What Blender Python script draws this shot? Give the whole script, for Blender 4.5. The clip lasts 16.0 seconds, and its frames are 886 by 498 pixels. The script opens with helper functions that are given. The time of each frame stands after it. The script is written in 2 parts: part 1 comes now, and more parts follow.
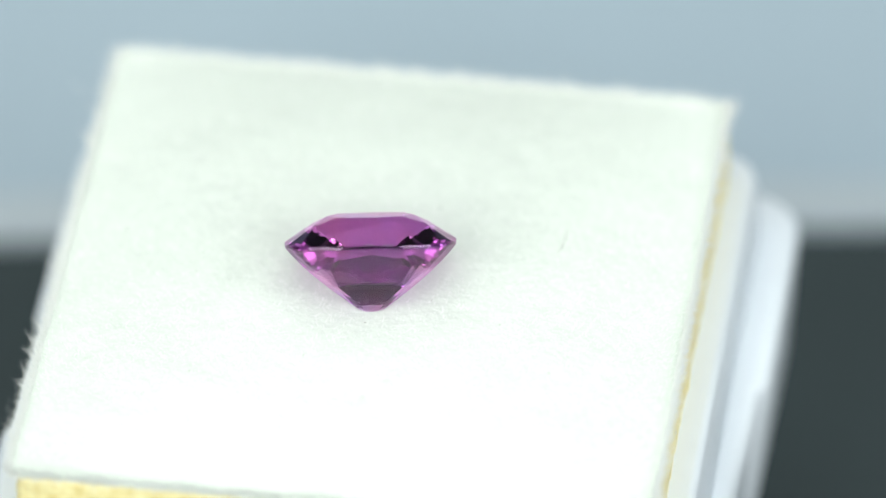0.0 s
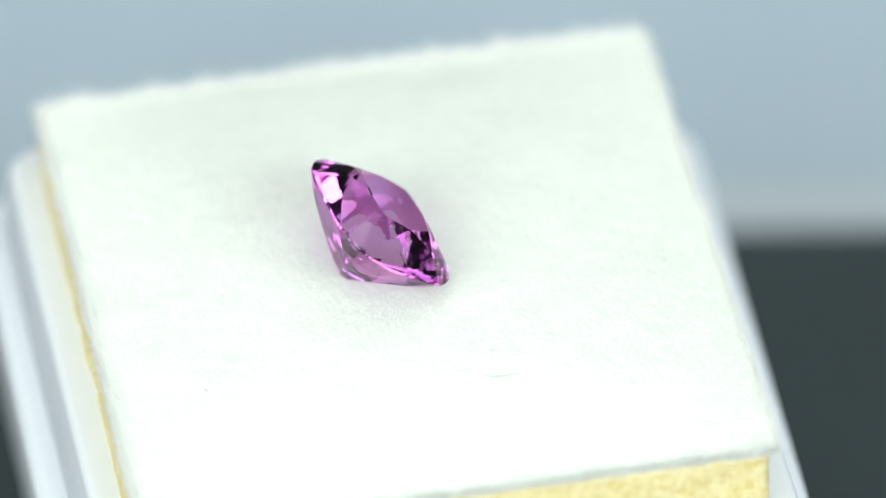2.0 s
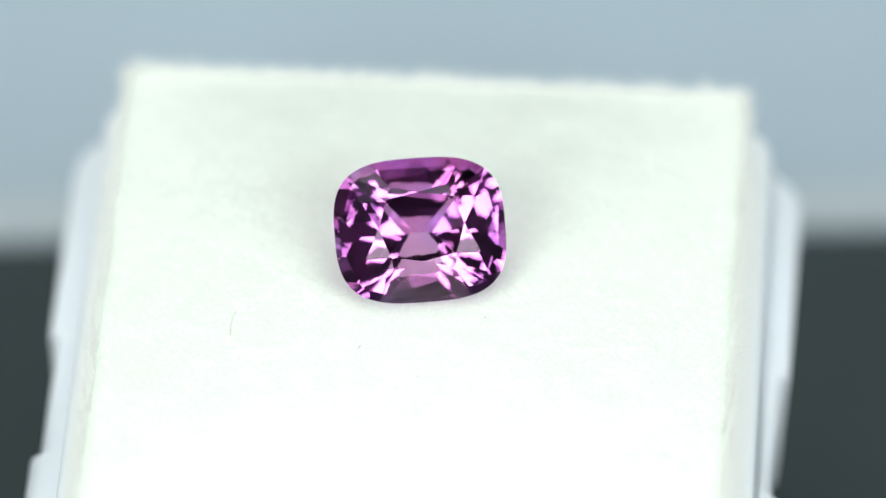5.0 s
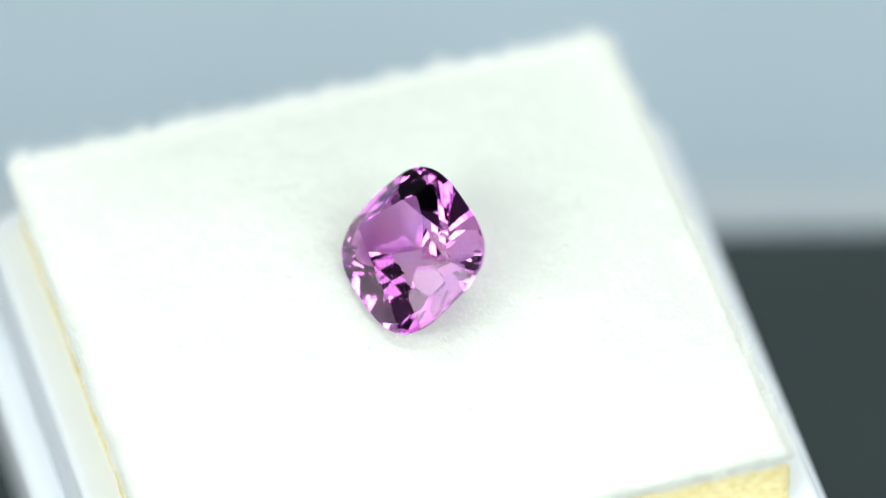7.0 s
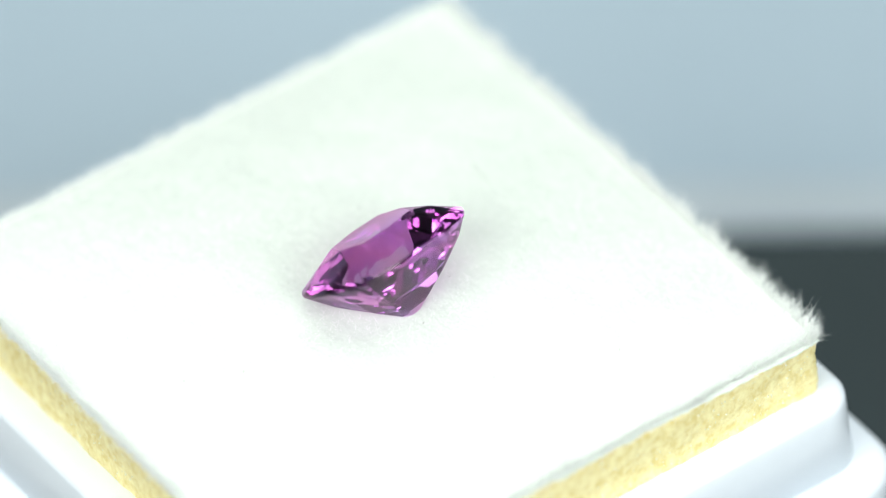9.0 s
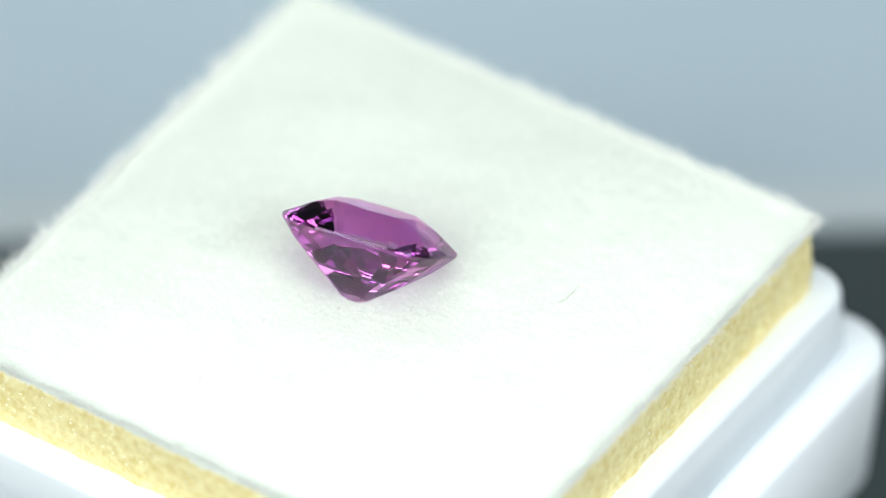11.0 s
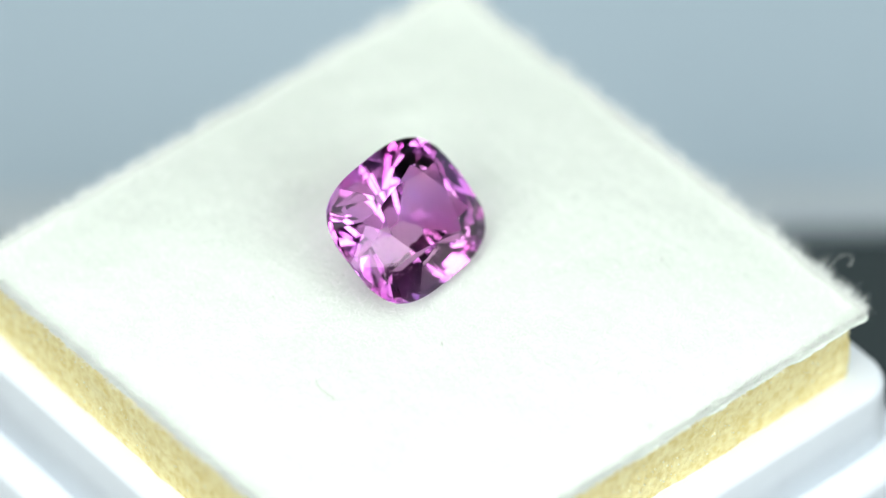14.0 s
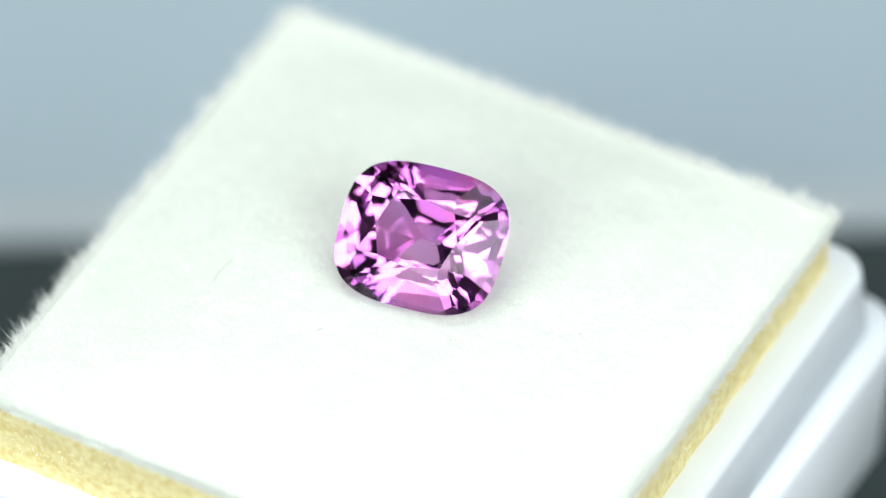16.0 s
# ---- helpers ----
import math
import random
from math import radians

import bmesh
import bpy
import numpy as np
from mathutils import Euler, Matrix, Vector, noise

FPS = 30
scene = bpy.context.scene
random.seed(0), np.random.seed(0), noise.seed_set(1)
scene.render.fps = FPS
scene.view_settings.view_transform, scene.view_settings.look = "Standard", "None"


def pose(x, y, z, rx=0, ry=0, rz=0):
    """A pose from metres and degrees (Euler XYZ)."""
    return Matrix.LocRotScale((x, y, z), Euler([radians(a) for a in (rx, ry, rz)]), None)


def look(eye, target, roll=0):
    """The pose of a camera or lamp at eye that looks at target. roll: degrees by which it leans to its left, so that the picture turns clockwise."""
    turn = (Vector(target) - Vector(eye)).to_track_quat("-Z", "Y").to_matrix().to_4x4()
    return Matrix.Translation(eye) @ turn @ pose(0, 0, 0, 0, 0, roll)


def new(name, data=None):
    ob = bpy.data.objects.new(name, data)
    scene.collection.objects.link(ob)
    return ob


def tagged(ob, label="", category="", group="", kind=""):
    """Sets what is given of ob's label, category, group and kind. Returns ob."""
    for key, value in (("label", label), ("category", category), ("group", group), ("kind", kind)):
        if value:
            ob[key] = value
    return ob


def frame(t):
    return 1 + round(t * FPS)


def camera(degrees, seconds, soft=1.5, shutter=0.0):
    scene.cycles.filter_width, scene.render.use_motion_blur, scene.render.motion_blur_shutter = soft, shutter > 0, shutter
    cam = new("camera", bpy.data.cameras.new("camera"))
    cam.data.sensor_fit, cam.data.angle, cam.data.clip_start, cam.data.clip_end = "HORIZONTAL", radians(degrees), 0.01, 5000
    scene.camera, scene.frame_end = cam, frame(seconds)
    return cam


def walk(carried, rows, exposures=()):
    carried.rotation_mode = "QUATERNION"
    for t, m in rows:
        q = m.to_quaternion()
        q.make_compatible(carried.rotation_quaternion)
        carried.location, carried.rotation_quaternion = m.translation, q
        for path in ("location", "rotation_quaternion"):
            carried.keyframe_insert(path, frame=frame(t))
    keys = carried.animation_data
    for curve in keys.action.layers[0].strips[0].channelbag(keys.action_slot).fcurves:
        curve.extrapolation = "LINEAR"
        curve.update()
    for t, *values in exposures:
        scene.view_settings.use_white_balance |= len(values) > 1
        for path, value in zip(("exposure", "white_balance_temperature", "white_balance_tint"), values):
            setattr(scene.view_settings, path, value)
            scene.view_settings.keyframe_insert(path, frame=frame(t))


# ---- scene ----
MM = 0.001
SPIN = 35.036                       # degrees a second, clockwise seen from above

# ---- camera: a still macro camera looking down on a turntable ----
cam = camera(5.955, 16.0, soft=1.1)
cam.data.dof.use_dof = True
cam.data.dof.focus_distance = 0.3598
cam.data.dof.aperture_fstop = 17.5
CAMERA_POSE = look((0.0, -261.283 * MM, 251.782 * MM), (2.0102 * MM, 1.2920 * MM, 1.3557 * MM), -0.60)
walk(cam, [(0.0, CAMERA_POSE), (16.0, CAMERA_POSE)],
     [(0.0, 0.01), (2.5, 0.0), (5.0, -0.03), (6.3, 0.03), (8.0, 0.09), (9.0, 0.11), (10.0, 0.06), (12.5, 0.01), (15.0, -0.03), (16.0, -0.01)])

# ---- world and lamps ----
world = bpy.data.worlds.new("room_air")
scene.world = world
world.use_nodes = True
world.node_tree.nodes["Background"].inputs["Color"].default_value = (0.75, 0.88, 1.0, 1)
world.node_tree.nodes["Background"].inputs["Strength"].default_value = 0.25


def softbox_lamp(name, eye, target, wide, high, watts, colour):
    data = bpy.data.lights.new(name, "AREA")
    data.shape, data.size, data.size_y = "RECTANGLE", wide, high
    data.energy, data.color = watts, colour
    ob = new(name, data)
    ob.matrix_world = look(eye, target)
    return ob


softbox_lamp("softbox_lamp_west", (-0.168, -0.208, 0.172), (0, 0, 0), 0.25, 0.20, 0.89, (0.95, 1.0, 0.98))
softbox_lamp("softbox_lamp_east", (0.168, -0.208, 0.172), (0, 0, 0), 0.25, 0.20, 0.87, (0.94, 1.0, 1.0))
softbox_lamp("ceiling_lamp", (0.0, 0.20, 1.45), (0.0, 0.20, 0.0), 1.6, 1.4, 12.0, (0.93, 1.0, 0.99))


# ---- materials ----
def material(name, colour, rough=0.6, bump=0.0, scale=500.0, vary=0.1, second=None, specular=0.5, mottling=60.0, spread=0.18, **more):
    """A principled surface whose colour wanders at two sizes, with fine relief."""
    m = bpy.data.materials.new(name)
    m.use_nodes = True
    nt = m.node_tree
    n, l = nt.nodes, nt.links
    b = n["Principled BSDF"]
    co = n.new("ShaderNodeTexCoord")
    fine, broad = n.new("ShaderNodeTexNoise"), n.new("ShaderNodeTexNoise")
    for tex, sc, det in ((fine, scale, 5.0), (broad, mottling, 3.0)):
        tex.inputs["Scale"].default_value, tex.inputs["Detail"].default_value = sc, det
        l.new(co.outputs["Object"], tex.inputs["Vector"])
    add = n.new("ShaderNodeMath")
    add.operation = "ADD"
    l.new(fine.outputs["Fac"], add.inputs[0])
    l.new(broad.outputs["Fac"], add.inputs[1])
    half = n.new("ShaderNodeMath")
    half.operation = "MULTIPLY"
    half.inputs[1].default_value = 0.5
    l.new(add.outputs[0], half.inputs[0])
    ramp = n.new("ShaderNodeValToRGB")
    ramp.color_ramp.elements[0].position, ramp.color_ramp.elements[1].position = 0.5 - spread, 0.5 + spread
    dark = second or tuple(c * (1 - vary) for c in colour)
    ramp.color_ramp.elements[0].color, ramp.color_ramp.elements[1].color = (*dark, 1), (*colour, 1)
    l.new(half.outputs[0], ramp.inputs["Fac"])
    l.new(ramp.outputs["Color"], b.inputs["Base Color"])
    b.inputs["Roughness"].default_value = rough
    b.inputs["Specular IOR Level"].default_value = specular
    if bump:
        bp = n.new("ShaderNodeBump")
        bp.inputs["Strength"].default_value = bump
        bp.inputs["Distance"].default_value = 0.0002
        l.new(fine.outputs["Fac"], bp.inputs["Height"])
        l.new(bp.outputs["Normal"], b.inputs["Normal"])
    for key, value in more.items():
        b.inputs[key.replace("_", " ")].default_value = value
    return m


FELT = material("white_felt", (0.828, 0.882, 0.805), 0.95, 0.3, 3800, 0.07, specular=0.1, mottling=900)


def fibre_material():
    """Thin pale fibres: a third of the light that meets one goes through it."""
    m = material("felt_fibre", (0.975, 0.985, 0.96), 0.9, 0, 900, 0.05, specular=0.2)
    nt = m.node_tree
    mix, thin = nt.nodes.new("ShaderNodeMixShader"), nt.nodes.new("ShaderNodeBsdfTranslucent")
    thin.inputs["Color"].default_value = (0.985, 0.99, 0.97, 1)
    mix.inputs["Fac"].default_value = 0.3
    nt.links.new(nt.nodes["Principled BSDF"].outputs[0], mix.inputs[1])
    nt.links.new(thin.outputs[0], mix.inputs[2])
    nt.links.new(mix.outputs[0], nt.nodes["Material Output"].inputs["Surface"])
    return m


FIBRE = fibre_material()
FOAM = material("yellow_foam", (0.97, 0.88, 0.50), 0.65, 0.55, 3000, 0.2, (0.80, 0.66, 0.26), 0.5, 2100, spread=0.12)
GLITTER = material("foam_bubble", (0.95, 0.92, 0.70), 0.15, 0, 900, 0.05)
PLASTIC = material("white_plastic", (0.88, 0.93, 0.98), 0.32, 0.05, 700, 0.03, mottling=120)
SLATE = material("slate_table", (0.046, 0.063, 0.067), 0.6, 0.15, 1500, 0.25, mottling=40, specular=0.3)
SHEET = material("pale_blue_sheet", (0.455, 0.56, 0.635), 0.7, 0.05, 900, 0.06, mottling=12, specular=0.2)
BORDER = material("pale_sheet_border", (0.53, 0.595, 0.635), 0.7, 0.05, 900, 0.05, mottling=20, specular=0.2)
WALL = material("room_paint", (0.32, 0.33, 0.34), 0.8, 0.1, 60, 0.08, mottling=3)
LINT = material("dark_lint", (0.34, 0.34, 0.28), 0.8, 0, 900, 0.2)
RUBBER = material("black_turntable", (0.03, 0.035, 0.038), 0.5, 0.1, 900, 0.2, mottling=80)


def gem_material():
    """Clear crystal; pink and violet noise in its tint stands in for flashes of coloured light; light that stays inside
    longer comes out deeper in colour.
    """
    m = bpy.data.materials.new("violet_pink_crystal")
    m.use_nodes = True
    nt = m.node_tree
    n, l = nt.nodes, nt.links
    n.remove(n["Principled BSDF"])
    tex, co, ramp, glass = (n.new(k) for k in ("ShaderNodeTexNoise", "ShaderNodeTexCoord", "ShaderNodeValToRGB", "ShaderNodeBsdfGlass"))
    tex.inputs["Scale"].default_value = 420.0
    l.new(co.outputs["Object"], tex.inputs["Vector"])
    ramp.color_ramp.elements[0].position, ramp.color_ramp.elements[1].position = 0.40, 0.60
    ramp.color_ramp.elements[0].color = (0.945, 0.665, 0.88, 1)
    ramp.color_ramp.elements[1].color = (0.875, 0.66, 0.96, 1)
    l.new(tex.outputs["Fac"], ramp.inputs["Fac"])
    l.new(ramp.outputs["Color"], glass.inputs["Color"])
    glass.inputs["IOR"].default_value, glass.inputs["Roughness"].default_value = 1.76, 0.0
    l.new(glass.outputs[0], n["Material Output"].inputs["Surface"])
    return m


GEM = gem_material()


# ---- mesh helpers ----
def mesh_object(name, verts, faces, mat, parent=None, smooth=False):
    me = bpy.data.meshes.new(name)
    me.from_pydata([tuple(v) for v in verts], [], faces)
    me.materials.append(mat)
    if smooth:
        me.polygons.foreach_set("use_smooth", [True] * len(me.polygons))
    me.update()
    ob = new(name, me)
    if parent:
        ob.parent = parent
    return ob


def part(name, bm, mat, parent, label="", smooth=False):
    me = bpy.data.meshes.new(name)
    bmesh.ops.recalc_face_normals(bm, faces=bm.faces)
    if bm.calc_volume(signed=True) < 0:
        bmesh.ops.reverse_faces(bm, faces=bm.faces)
    bm.to_mesh(me)
    bm.free()
    me.materials.append(mat)
    if smooth:
        me.polygons.foreach_set("use_smooth", [True] * len(me.polygons))
    ob = new(name, me)
    if parent:
        ob.parent = parent
    return tagged(ob, label)


def rounded_square(half_x, half_y, r, notch=None, steps=7):
    """The outline of a square with rounded corners, anticlockwise; notch: depth of a shallow thumb notch in two sides."""
    pts = []
    for k, (sx, sy) in enumerate(((1, 1), (-1, 1), (-1, -1), (1, -1))):
        for i in range(steps + 1):
            a = math.pi / 2 * (k + i / steps)
            pts.append((sx * (half_x - r) + r * math.cos(a), sy * (half_y - r) + r * math.sin(a)))
        if notch is not None and k in (1, 3):
            s = 1 if k == 3 else -1
            pts += [(s * half_x, -s * 3.8), (s * (half_x - notch), -s * 3.5), (s * (half_x - notch), s * 3.5), (s * half_x, s * 3.8)]
    return pts


def lathe_square(levels, close_top=True, close_bottom=True, middle=(0, 0)):
    """Stacks rounded squares (half_x, half_y, radius, z and, if any, the notch) in millimetres into a closed skin."""
    bm = bmesh.new()
    rings = []
    for hx, hy, r, z, *notch in levels:
        rings.append([bm.verts.new(((x + middle[0]) * MM, (y + middle[1]) * MM, z * MM)) for x, y in rounded_square(hx, hy, r, *notch)])
    for a, b in zip(rings, rings[1:]):
        for i in range(len(a)):
            j = (i + 1) % len(a)
            bm.faces.new((a[i], a[j], b[j], b[i]))
    if close_bottom:
        bm.faces.new(rings[0][::-1])
    if close_top:
        bm.faces.new(rings[-1])
    return bm


def slab(x0, x1, y0, y1, z0, z1, bevel=0.0):
    bm = bmesh.new()
    bmesh.ops.create_cube(bm, size=1.0)
    for v in bm.verts:
        v.co = ((x0 + x1) / 2 + v.co.x * (x1 - x0), (y0 + y1) / 2 + v.co.y * (y1 - y0), (z0 + z1) / 2 + v.co.z * (z1 - z0))
    if bevel:
        bmesh.ops.bevel(bm, geom=bm.edges[:], offset=bevel, segments=3, affect="EDGES", profile=0.5)
    return bm


# ---- the setting: a dark table, a pale sheet behind it, a plain room ----
TABLE_Z = -24 * MM
SHEET_Y = 28.9 * MM


def build_setting():
    table = part("table", slab(-0.6, 0.6, -0.7, 0.32, TABLE_Z - 0.02, TABLE_Z, 0.0006), SLATE, None)
    tagged(table, "matt dark slate-grey table under the turntable", "table", kind="structure")
    for x in (-0.55, 0.55):
        for y in (-0.65, 0.27):
            part("leg", slab(x - 0.025, x + 0.025, y - 0.025, y + 0.025, -0.80, TABLE_Z - 0.0199, 0.002), SLATE, table)
    # a pale sheet lies on the table behind the turntable
    sheet = part("backdrop", slab(-0.58, 0.58, SHEET_Y, 0.30, TABLE_Z, TABLE_Z + 0.0006, 0.0002), SHEET, None)
    tagged(sheet, "pale blue-grey sheet lying on the table behind the turntable", "backdrop", kind="structure")
    # a flat, slightly paler strip along the sheet's front edge
    part("border", slab(-0.58, 0.58, SHEET_Y - 0.0004, SHEET_Y + 0.0024, TABLE_Z, TABLE_Z + 0.0009, 0.0002), BORDER, sheet, "paler strip along the sheet's front edge")
    room = {"floor": (-1.7, 1.7, -1.7, 1.7, -0.85, -0.80), "ceiling": (-1.7, 1.7, -1.7, 1.7, 1.70, 1.75),
            "wall_north": (-1.7, 1.7, 1.70, 1.75, -0.8, 1.7), "wall_south": (-1.7, 1.7, -1.75, -1.70, -0.8, 1.7),
            "wall_east": (1.70, 1.75, -1.7, 1.7, -0.8, 1.7), "wall_west": (-1.75, -1.70, -1.7, 1.7, -0.8, 1.7)}
    for name, box in room.items():
        tagged(part(name, slab(*box), WALL, None), "plain grey painted room surface", "room", kind="structure")


build_setting()

# ---- the things on the turntable; each one's origin lies on the turning axis ----
BOX_AT = pose(-0.868 * MM, 0.552 * MM, 0, -0.92, -0.53, -9.37)      # the box's middle, off the axis
HALF = 13.5                                                # half the felt's side
MOVING = []


def carried(name):
    ob = new(name)
    ob.empty_display_size = 0.01
    MOVING.append(ob)
    return ob


def moved(bm, m):
    bm.transform(m)
    return bm


def build_turntable():
    ob = carried("turntable")
    bm = bmesh.new()
    rings = []
    for r, z in ((10.6, -24.0), (11.0, -23.6), (11.0, -15.0), (10.6, -14.55)):
        rings.append([bm.verts.new((r * MM * math.cos(a), r * MM * math.sin(a), z * MM)) for a in np.linspace(0, 2 * math.pi, 48, endpoint=False)])
    for a, b in zip(rings, rings[1:]):
        for i in range(48):
            bm.faces.new((a[i], a[(i + 1) % 48], b[(i + 1) % 48], b[i]))
    bm.faces.new(rings[0][::-1])
    bm.faces.new(rings[-1])
    part("spindle", bm, RUBBER, ob)
    tagged(ob, "small black turntable spindle standing on the dark table", "turntable")


def build_box():
    ob = carried("gem_box")
    # lower body with its ledge
    n = 0.4

    def bead(hx, hy, r, z, radius, inner, *notch):
        """A wall's rounded top edge, from its outside to its inside."""
        return [(hx - radius * (1 - math.cos(a)), hy - radius * (1 - math.cos(a)), max(0.4, r - radius * (1 - math.cos(a))), z - radius * (1 - math.sin(a)), *notch)
                for a in np.linspace(0, math.pi / 2, 7)] + [(inner + 0.25, inner + 0.25, 0.4, z, *notch), (inner, inner, 0.4, z, *notch)]

    body = lathe_square([(15.2, 15.3, 2.0, -14.5, n), (15.5, 15.6, 2.1, -14.4, n), (15.7, 15.8, 2.2, -14.1, n)] + bead(16.15, 16.3, 2.4, -6.85, 0.7, 13.5, n), middle=(0.3, -0.1))
    part("body", moved(body, BOX_AT @ pose(0, 0, 0, -0.6, 0, -0.7)), PLASTIC, ob, smooth=True)
    rim = lathe_square([(13.0, 13.0, 0.3, -6.9), (14.95, 15.05, 1.9, -6.9)] + bead(14.7, 14.8, 1.7, -3.35, 0.45, 13.0) + [(13.0, 13.0, 0.3, -6.9)],
                       close_top=False, close_bottom=False, middle=(0.05, -0.05))
    part("rim", moved(rim, BOX_AT @ pose(0, 0, 0, -1.4, 0, 0)), PLASTIC, ob, "raised white rim", smooth=True)
    tagged(ob, "open white plastic gem box with a raised rim round its pad", "box")


def felt_height(u, v):
    """The pad's top is pillowed: highest in the middle, round at its edges."""
    return 1.05 * (1 - abs(u / HALF) ** 3) * (1 - abs(v / HALF) ** 3)


def rounded(x, y, half, r):
    """Draws the corners of a square of that half side in to the radius r."""
    dx, dy = abs(x) - (half - r), abs(y) - (half - r)
    if dx > 0 and dy > 0:
        k = max(dx, dy) / math.hypot(dx, dy)
        x, y = math.copysign(half - r + dx * k, x), math.copysign(half - r + dy * k, y)
    return x, y


def build_pad():
    ob = carried("foam_pad")
    # foam core, cut by hand: its sides waver a little
    n = 130
    verts, faces = [], []
    levels = np.linspace(-6.8, -0.12, 38)
    ring = []
    for k in range(4):
        for i in range(n):
            s = -1 + 2 * i / n
            ring.append({0: (1, s), 1: (-s, 1), 2: (-1, -s), 3: (s, -1)}[k])
    for z in levels:
        for x, y in ring:
            x, y = rounded(x * 13.33, y * 13.33, 13.33, 0.35)
            q = Vector((x, y, z))
            k = 1 + (0.10 * noise.noise(q * 0.6) + 0.045 * noise.noise(q * 3.1) + 0.03 * noise.noise(q * 7.7)) / 13.33
            verts.append(((x * k + 0.2) * MM, (y * k - 0.23) * MM, z * MM))        # the foam sits a little askew under the felt
    m = len(ring)
    for a in range(len(levels) - 1):
        for i in range(m):
            j = (i + 1) % m
            faces.append((a * m + i, a * m + j, a * m + m + j, a * m + m + i))
    faces.append(tuple(range(m))[::-1])
    faces.append(tuple(range((len(levels) - 1) * m, len(levels) * m)))
    core = mesh_object("foam_core", [BOX_AT @ Vector(v) for v in verts], faces, FOAM, ob, True)
    tagged(core, "yellow cut foam side")
    build_bubbles(ob)
    # felt cover: a pillowed top whose edge rolls over and ends ragged on the foam
    verts, faces = [], []
    g = 120
    ticks = [math.sin(math.pi / 2 * (-1 + 2 * i / g)) * 0.35 + (-1 + 2 * i / g) * 0.65 for i in range(g + 1)]
    inner = HALF - 0.07

    def wavy(x, y):
        q = Vector((x, y, 3.0))
        return 0.08 * noise.noise(q * 0.5) + 0.13 * noise.noise(q * 1.5) + 0.05 * noise.noise(q * 4.0)

    for a in ticks:
        for b in ticks:
            u, v = rounded(a * inner, b * inner, inner, 0.3)
            q = Vector((u, v, 3.0))
            k = 1 + max(abs(a), abs(b)) ** 14 * wavy(u, v) / HALF
            z = felt_height(u, v) + 0.05 * noise.noise(q * 0.5) + 0.04 * noise.noise(q * 1.6) + 0.02 * noise.noise(q * 4.0)
            verts.append((u * k, v * k, z))
    w = g + 1
    for i in range(g):
        for j in range(g):
            faces.append((i * w + j, (i + 1) * w + j, (i + 1) * w + j + 1, i * w + j + 1))
    last = [i * w for i in range(w)] + [g * w + j for j in range(1, w)] + [i * w + g for i in range(g - 1, -1, -1)] + [j for j in range(g - 1, 0, -1)]
    r = len(last)
    edge = [verts[idx] for idx in last]
    for step in range(1, 9):
        row = []
        for x, y, z in edge:
            q = Vector((x * 0.8, y * 0.8, 9.0))
            drop = 0.2 * hang(x, y) + 0.04 * noise.noise(q) + 0.06 * noise.noise(q * 2.4) + 0.04 * noise.noise(q * 7)
            a = math.pi / 2 * min(step, 6) / 6
            k = 1 + (0.08 + 0.8 * hang(x, y)) * math.sin(a) / HALF
            low = 0.05 * (1 - math.cos(a)) + max(0, step - 6) / 2 * max(0.02, drop)
            row.append(len(verts))
            verts.append((x * k, y * k, z - low))
        for i in range(r):
            j = (i + 1) % r
            faces.append((last[j], last[i], row[i], row[j]))
        last = row
    felt = mesh_object("felt_top", [BOX_AT @ (Vector(v) * MM) for v in verts], faces, FELT, ob, True)
    tagged(felt, "soft white felt cover")
    build_fuzz(ob)
    build_lint(ob)
    tagged(ob, "square yellow foam pad topped with fuzzy white felt", "pad")


def hang(x, y):
    """How far the felt, laid on a little askew, hangs out over the foam."""
    return max(0.0, 0.11 - 0.010 * x) if y > abs(x) else max(0.0, 0.09 + 0.012 * x) if -y > abs(x) else 0.0


def build_bubbles(ob):
    """Open glossy cells and crumbs on the cut foam."""
    rng = random.Random(8)
    verts, faces = [], []
    for _ in range(2200):
        s, side, z = rng.uniform(-13, 13), rng.randrange(4), rng.uniform(-3.2, -0.5)
        p = Vector({0: (13.53, s, z), 1: (-13.13, s, z), 2: (s, 13.1, z), 3: (s, -13.56, z)}[side])
        r = rng.choice((0.02, 0.03, 0.03, 0.04, 0.06))
        k = len(verts)
        for axis in ((1, 0, 0), (0, 1, 0), (0, 0, 1)):
            for sign in (1, -1):
                verts.append(p + Vector(axis) * (sign * r * rng.uniform(0.6, 1.4)))
        faces.extend([(k, k + 2, k + 4), (k + 2, k + 1, k + 4), (k + 1, k + 3, k + 4), (k + 3, k, k + 4),
                      (k + 2, k, k + 5), (k + 1, k + 2, k + 5), (k + 3, k + 1, k + 5), (k, k + 3, k + 5)])
    tagged(mesh_object("foam_grit", [BOX_AT @ (v * MM) for v in verts], faces, GLITTER, ob), "shiny foam crumbs", kind="stuff")


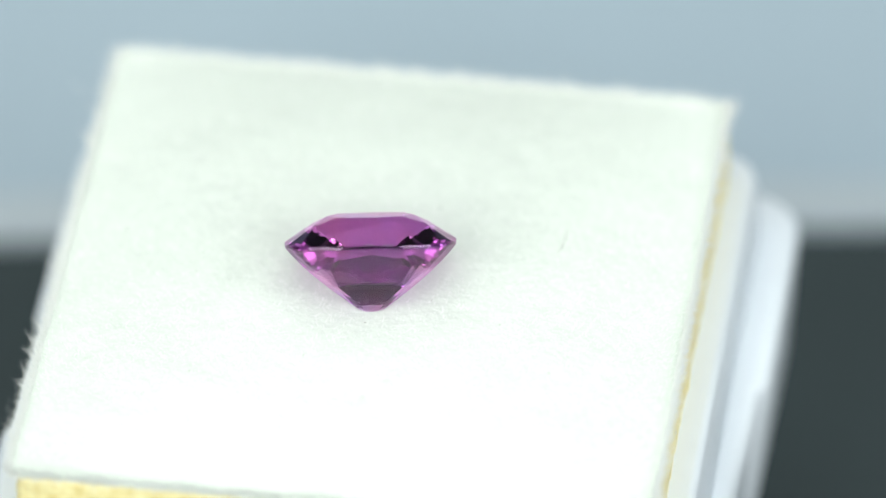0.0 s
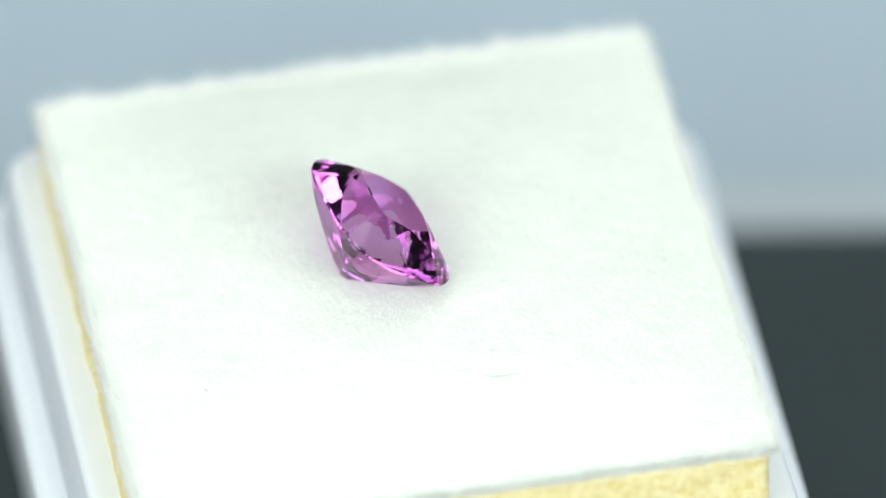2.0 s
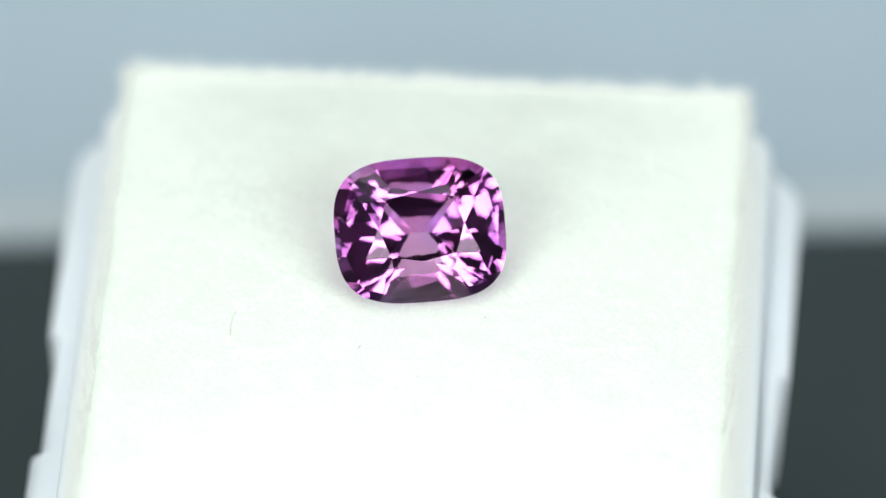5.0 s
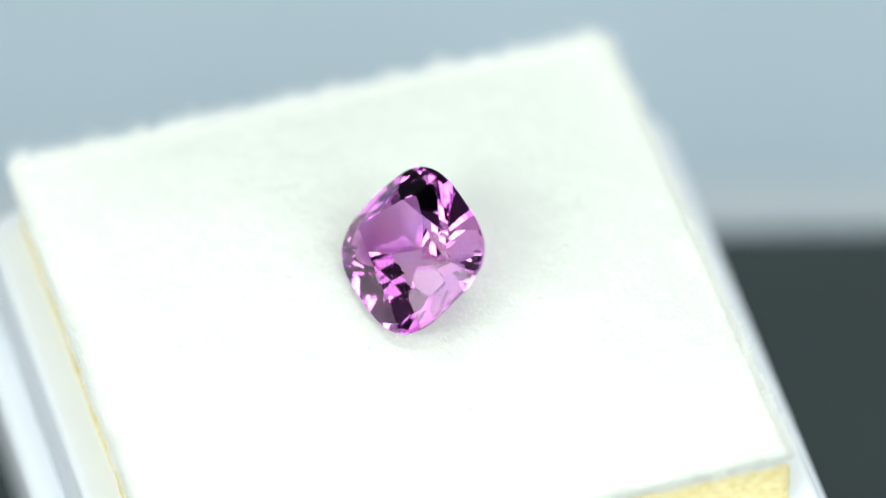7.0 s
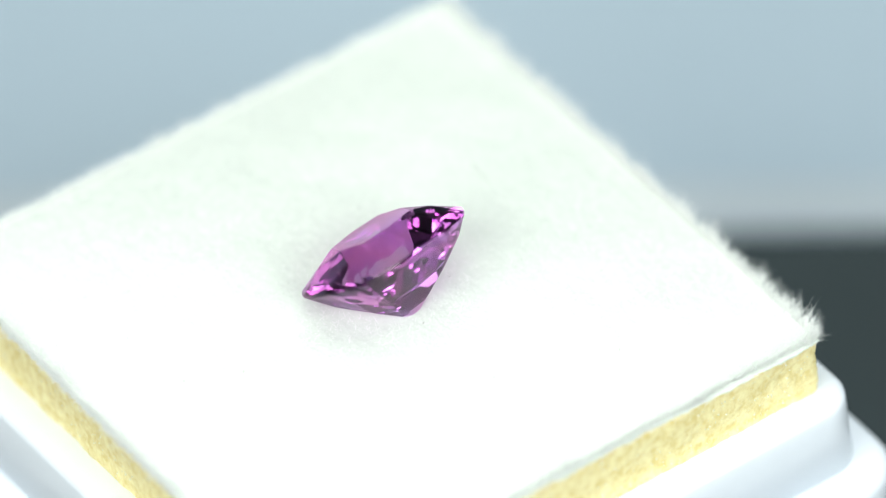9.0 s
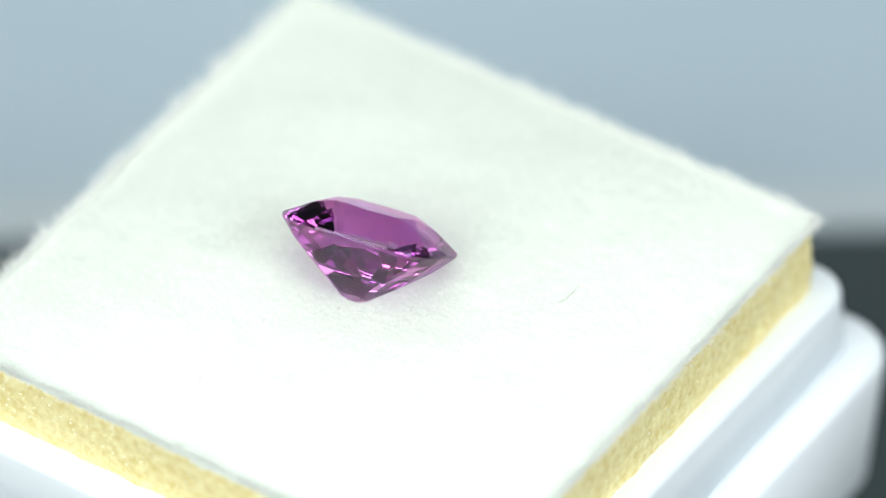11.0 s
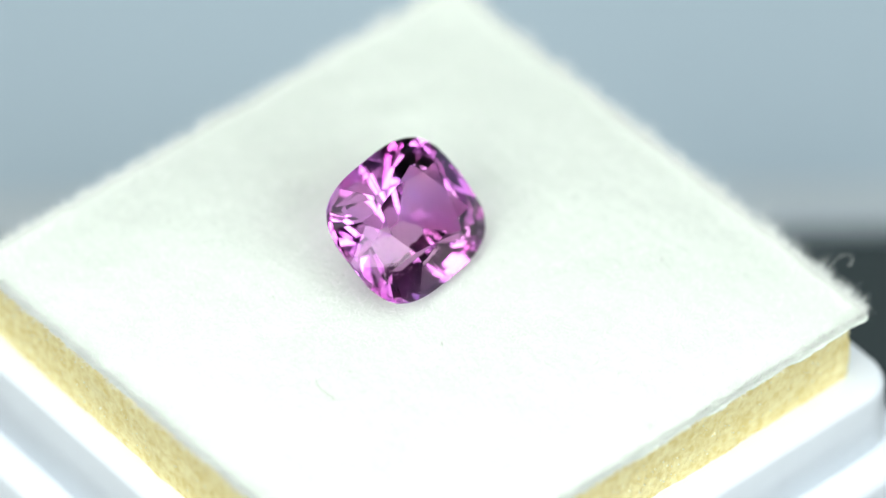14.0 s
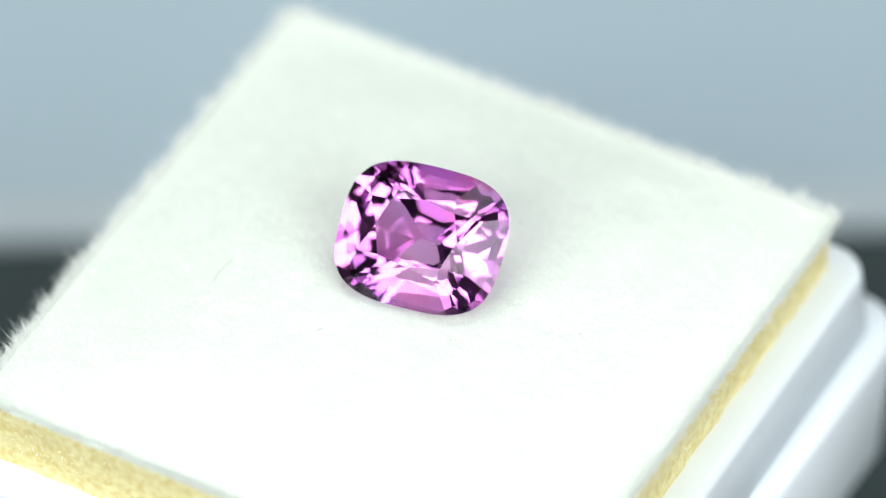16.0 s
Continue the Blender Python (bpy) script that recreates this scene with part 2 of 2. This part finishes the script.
def build_fuzz(ob):
    """Fine standing fibres: short ones all over the felt, longer ones along its edges."""
    rng = random.Random(4)
    verts, faces = [], []

    def fibre(x, y, z, dx, dy, dz, length, wide):
        a = rng.uniform(0, math.tau)
        wx, wy = wide * math.cos(a), wide * math.sin(a)
        bend = (rng.gauss(0, 0.16), rng.gauss(0, 0.16), rng.gauss(0, 0.14))
        k = len(verts)
        mid = (x + dx * length * 0.5, y + dy * length * 0.5, z + dz * length * 0.5)
        tip = (x + (dx + bend[0]) * length, y + (dy + bend[1]) * length, z + (dz + bend[2]) * length)
        verts.extend(((x - wx, y - wy, z), (x + wx, y + wy, z), (mid[0] + wx * 0.8, mid[1] + wy * 0.8, mid[2]), (mid[0] - wx * 0.8, mid[1] - wy * 0.8, mid[2]), tip))
        faces.extend(((k, k + 1, k + 2, k + 3), (k + 3, k + 2, k + 4)))

    for _ in range(30000):
        u, v = rng.uniform(-13.4, 13.4), rng.uniform(-13.4, 13.4)
        fibre(u, v, felt_height(u, v) - 0.04, rng.gauss(0, 0.7), rng.gauss(0, 0.7), rng.uniform(0.3, 0.9), rng.uniform(0.12, 0.32), 0.011)
    for _ in range(11000):                               # tufts along the rolled edge, their fibres drawn together at the tip
        s, side = rng.uniform(-13.5, 13.5), rng.randrange(4)
        nx, ny = ((1, 0), (-1, 0), (0, 1), (0, -1))[side]
        a = rng.uniform(0.0, 1.1)                        # how far round the edge
        bx, by = ((13.34, s), (-13.34, s), (s, 13.34), (s, -13.34))[side]
        out = 0.17 * math.sin(a)
        x, y = rounded(bx + nx * out, by + ny * out, HALF, 0.4)
        z = felt_height(bx, by) - 0.07 * (1 - math.cos(a)) - 0.02
        patch = 0.75 + 0.6 * max(0.0, noise.noise(Vector((x * 0.9, y * 0.9, 5.0))) + 0.3)
        length = rng.uniform(0.2, 0.72) * patch * (1.0 if a < 0.7 else 0.7) * (1.5, 1.5, 0.95, 1.3)[side]
        lean, rise, push = rng.gauss(0, 0.3), math.cos(a) * 0.85 + rng.gauss(0, 0.2), math.sin(a) * rng.uniform(0.5, 1.0) + 0.2
        for _ in range(3):
            du, dv = rng.gauss(0, 0.05), rng.gauss(0, 0.05)
            fibre(x + du, y + dv, z, nx * push + ny * lean - du * 0.9, ny * push + nx * lean - dv * 0.9, rise, length * rng.uniform(0.6, 1.1), 0.010)
    for _ in range(5000):                               # a pale nap on the felt's cut edge
        s, side = rng.uniform(-13.45, 13.45), rng.randrange(4)
        nx, ny = ((1, 0), (-1, 0), (0, 1), (0, -1))[side]
        x, y = ((13.46, s), (-13.46, s), (s, 13.46), (s, -13.46))[side]
        z = felt_height(x, y) - 0.02 - rng.random() * (0.06 + 0.2 * hang(x, y))
        fibre(x, y, z, nx * 0.8 + rng.gauss(0, 0.4), ny * 0.8 + rng.gauss(0, 0.4), rng.gauss(0.2, 0.35), rng.uniform(0.08, 0.26), 0.022)
    for _ in range(3500):                                # the pile thickens towards the edge
        s, side = rng.uniform(-13.4, 13.4), rng.randrange(4)
        inset = abs(rng.gauss(0, 0.7))
        nx, ny = ((1, 0), (-1, 0), (0, 1), (0, -1))[side]
        x, y = ((13.4 - inset, s), (-13.4 + inset, s), (s, 13.4 - inset), (s, -13.4 + inset))[side]
        fibre(x, y, felt_height(x, y) - 0.03, nx * 0.5 + rng.gauss(0, 0.35), ny * 0.5 + rng.gauss(0, 0.35), rng.uniform(0.4, 1.0), rng.uniform(0.15, 0.42), 0.015)
    fuzz = mesh_object("felt_fuzz", [BOX_AT @ (Vector(v) * MM) for v in verts], faces, FIBRE, ob)
    tagged(fuzz, "fine loose felt fibres", kind="stuff")


def thread(name, points, radius, mat, parent, label="", sides=5):
    """A thin round thread along points, in millimetres of the box's space."""
    pts = [Vector(p) for p in points]
    verts, faces = [], []
    for i, p in enumerate(pts):
        way = (pts[min(i + 1, len(pts) - 1)] - pts[max(i - 1, 0)]).normalized()
        a = way.orthogonal().normalized()
        b = way.cross(a)
        r = radius * (0.5 if i in (0, len(pts) - 1) else 1.0)
        verts += [BOX_AT @ ((p + r * (a * math.cos(t) + b * math.sin(t))) * MM) for t in np.linspace(0, math.tau, sides, endpoint=False)]
    for i in range(len(pts) - 1):
        for j in range(sides):
            k = (j + 1) % sides
            faces.append((i * sides + j, i * sides + k, i * sides + sides + k, i * sides + sides + j))
    return tagged(mesh_object(name, verts, faces, mat, parent, True), label)


def build_lint(ob):
    """Stray threads and specks of dust caught in the felt."""
    rng = random.Random(12)
    strays = ((7.70, 2.95, 0.85, 2.4), (2.74, -1.72, 0.22, 0.6), (0.54, -7.87, 0.18, 0.3), (6.21, 2.63, 0.12, 0.2), (5.78, -2.79, 0.10, 0.4),
              (8.27, -5.28, 0.14, 0.8), (-0.39, 5.53, 0.10, 0.1), (-11.04, 1.39, 0.16, 0.9), (5.88, -9.59, 0.20, 0.7), (2.09, 3.88, 0.30, 1.2),
              (-2.94, 1.86, 0.12, 0.2), (-10.13, 3.75, 0.10, 0.5), (0.05, -3.57, 0.14, 0.3), (-8.36, 5.98, 0.24, 0.6), (-7.59, -1.18, 0.14, 0.4),
              (-8.62, -8.69, 0.22, 1.1), (-6.86, -7.26, 0.16, 0.3), (-2.08, -5.68, 0.26, 0.9), (-2.54, -9.82, 0.30, 1.2))
    for u, v, length, curl in strays:
        a = rng.uniform(0, math.tau)
        pts, x, y = [], u, v
        for i in range(7):
            pts.append((x, y, felt_height(x, y) + 0.09 + 0.03 * math.sin(2 * i)))
            x, y, a = x + length / 6 * math.cos(a), y + length / 6 * math.sin(a), a + curl * math.sin(1.3 * i) / 2
        if curl == 2.4:
            pts = [(x, y, felt_height(x, y) + 0.1) for x, y in ((7.49, 2.01), (7.64, 2.23), (7.73, 2.45), (7.70, 2.72), (7.76, 2.96), (7.70, 3.20), (7.74, 3.42), (7.64, 3.57))]
        thread("lint", pts, rng.uniform(0.007, 0.012), LINT, ob)
    # a curly hair that stands off the felt's edge
    knots = [Vector(p) for p in ((-13.5, 10.3, 0.0), (-14.1, 10.44, 0.1), (-14.7, 10.35, 0.25), (-15.15, 10.55, 0.3), (-15.1, 10.85, 0.2), (-14.75, 10.95, 0.1))]
    pts = []
    for i in range(len(knots) - 1):
        before, after = knots[max(i - 1, 0)], knots[min(i + 2, len(knots) - 1)]
        p, q = knots[i], knots[i + 1]
        for k in range(5):
            t = k / 5
            pts.append(0.5 * (2 * p + (q - before) * t + (2 * before - 5 * p + 4 * q - after) * t * t + (3 * p - before - 3 * q + after) * t ** 3))
    thread("stray_hair", pts, 0.008, FIBRE, ob, "curled pale hair")


# ---- the gemstone: a cushion outline, brilliant crown, stepped pavilion ----
def build_gem():
    ob = cushion_gem()
    tagged(ob, "faceted violet-pink cushion-cut gemstone lying tilted on white felt", "gemstone")


def cushion_gem():
    power, q = 3.12, 3.12 / 2.12
    a, b, crown, depth, girdle = 3.63, 3.08, 1.13, 2.96, 0.06

    def support(m):
        return (abs(m[0]) ** q + abs(m[1]) ** q) ** (1 / q)

    rng = random.Random(21)
    ring = []
    for i in range(96):
        t = math.tau * (i + 0.5) / 96
        c, s = math.cos(t), math.sin(t)
        ring.append((math.copysign(abs(c) ** (2 / power), c), math.copysign(abs(s) ** (2 / power), s)))
    solid = [[Vector((x, y, crown)) for x, y in ring], [Vector((x, y, -depth)) for x, y in ring[::-1]]]
    for (x, y), (u, v) in zip(ring, ring[1:] + ring[:1]):
        solid.append([Vector((x, y, -depth)), Vector((u, v, -depth)), Vector((u, v, crown)), Vector((x, y, crown))])

    def grind(no, d):
        """Grinds away all that lies beyond the plane no . p = d and closes the stone with the new facet."""
        kept, rim = [], []
        for face in solid:
            side = [no.dot(p) - d for p in face]
            poly = []
            for n, p in enumerate(face):
                e, f, nxt = side[n], side[(n + 1) % len(face)], face[(n + 1) % len(face)]
                if e <= 1e-7:
                    poly.append(p)
                    if e > -1e-7:
                        rim.append(p)
                if (e > 1e-7 and f < -1e-7) or (e < -1e-7 and f > 1e-7):
                    x = p.lerp(nxt, e / (e - f))
                    poly.append(x)
                    rim.append(x)
            if len(poly) > 2:
                kept.append(poly)
        solid[:] = kept
        if len(rim) > 2:
            mid = sum(rim, Vector()) / len(rim)
            ax = no.orthogonal().normalized()
            ay = no.cross(ax)
            rim.sort(key=lambda p: math.atan2((p - mid).dot(ay), (p - mid).dot(ax)))
            loop = [p for n, p in enumerate(rim) if (p - rim[n - 1]).length > 1e-6]
            if len(loop) > 2:
                solid.append(loop)

    def cut(angle, r0, z0, r1, z1):
        """The facet that faces angle and runs through (r0, z0) and (r1, z1), r in parts of the outline."""
        angle += rng.uniform(-0.8, 0.8)                  # cut by hand
        m = (math.cos(radians(angle)), math.sin(radians(angle)))
        h = support(m)
        k = (r0 - r1) * h / (z1 - z0)
        grind(Vector((m[0], m[1], k)), (r0 + rng.uniform(-0.003, 0.003)) * h + k * z0)

    def cut_through(p, q, r):
        """The crown facet through three places, in each of the four quarters."""
        for sx in (1, -1):
            for sy in (1, -1):
                u, v, w = (Vector((sx * o[0], sy * o[1], o[2])) for o in (p, q, r))
                no = (v - u).cross(w - u).normalized()
                no = -no if no.z < 0 else no
                grind(no, no.dot(u) + rng.uniform(-0.002, 0.004))

    def on_girdle(t):
        return (math.cos(radians(t)) ** (2 / power), math.sin(radians(t)) ** (2 / power), girdle)

    # crown: an eight-sided table, eight star facets, eight mains that touch the table's corners, sixteen girdle facets
    east, north, corner = (0.50, 0, crown), (0, 0.48, crown), (0.385, 0.395, crown)
    star_e, star_n = (0.665, 0.385, 0.68 * crown), (0.335, 0.565, 0.835 * crown)
    cut(0, 1.0, girdle, east[0], crown)
    cut(180, 1.0, girdle, east[0], crown)
    cut(90, 1.0, girdle, north[1], crown)
    cut(270, 1.0, girdle, north[1], crown)
    cut_through(corner, (corner[0] + 0.2, corner[1] - 0.2, crown), on_girdle(45))
    cut_through(east, corner, star_e)
    cut_through(north, corner, star_n)
    cut_through(star_e, on_girdle(0.5), on_girdle(22))
    cut_through(star_e, on_girdle(22), on_girdle(44))
    cut_through(star_n, on_girdle(46), on_girdle(68))
    cut_through(star_n, on_girdle(68), on_girdle(89.5))
    for i in range(4):                                   # pavilion: long steps on the sides, narrow ones at the corners
        steps = (1.0, 0.815, 0.585, 0.323, 0.030) if i % 2 else (1.0, 0.868, 0.676, 0.432, 0.130)
        depths = (-girdle, -0.22 * depth, -0.46 * depth, -0.72 * depth, -1.0 * depth)
        for r0, r1, z0, z1 in zip(steps, steps[1:], depths, depths[1:]):
            cut(90 * i, r0, z0, r1, z1)
        levels = (-girdle, -0.34 * depth, -0.70 * depth, -1.0 * depth)
        for off in (-17, 17):
            cut(90 * i + off, 1.0, levels[0], 0.76, levels[1])
            cut(90 * i + off, 0.755, levels[1], 0.40, levels[2])
        for off in (34, 56):
            cut(90 * i + off, 1.0, levels[0], 0.79, levels[1])
            cut(90 * i + off, 0.77, levels[1], 0.42, levels[2])
        cut(90 * i + 45, 0.78, levels[1], 0.43, levels[2])
        cut(90 * i + 45, 0.40, levels[2], 0.05, levels[3])
    bm = bmesh.new()
    for face in solid:
        bm.faces.new([bm.verts.new(p) for p in face])
    bmesh.ops.remove_doubles(bm, verts=bm.verts[:], dist=2e-5)
    bm.transform(Matrix.Diagonal((a * MM, b * MM, MM, 1)))
    bmesh.ops.recalc_face_normals(bm, faces=bm.faces[:])
    if bm.calc_volume(signed=True) < 0:
        bmesh.ops.reverse_faces(bm, faces=bm.faces[:])
    bm.normal_update()
    turn = Matrix(((-0.99996, -0.00241, -0.00833), (-0.00339, -0.77557, 0.63126), (-0.00798, 0.63126, 0.77553))).to_4x4()
    place = Matrix.Translation((-1.065 * MM, -0.2906 * MM, 3.3588 * MM)) @ turn
    # the polished faces close round the stone: one part a facet, and the girdle that they meet at
    ob = carried("gemstone")
    edge_verts, edge_faces = [], []
    for face in bm.faces:
        pts = [place @ v.co for v in face.verts]
        up = face.normal.z
        if abs(up) < 0.05:
            edge_faces.append(tuple(range(len(edge_verts), len(edge_verts) + len(pts))))
            edge_verts += pts
            continue
        name = "table_facet" if up > 0.999 else "culet_facet" if up < -0.999 else "crown_facet" if up > 0 else "pavilion_facet"
        mesh_object(name, pts, [tuple(range(len(pts)))], GEM, ob)
    mesh_object("girdle", edge_verts, edge_faces, GEM, ob)
    bm.free()
    return ob


build_turntable()
build_box()
build_pad()
build_gem()


def motions():
    """Everything on the turntable turns with it at one steady rate."""
    for ob in MOVING:
        walk(ob, [(0.5 * i, pose(0, 0, 0, 0, 0, -SPIN * 0.5 * i)) for i in range(33)])


motions()
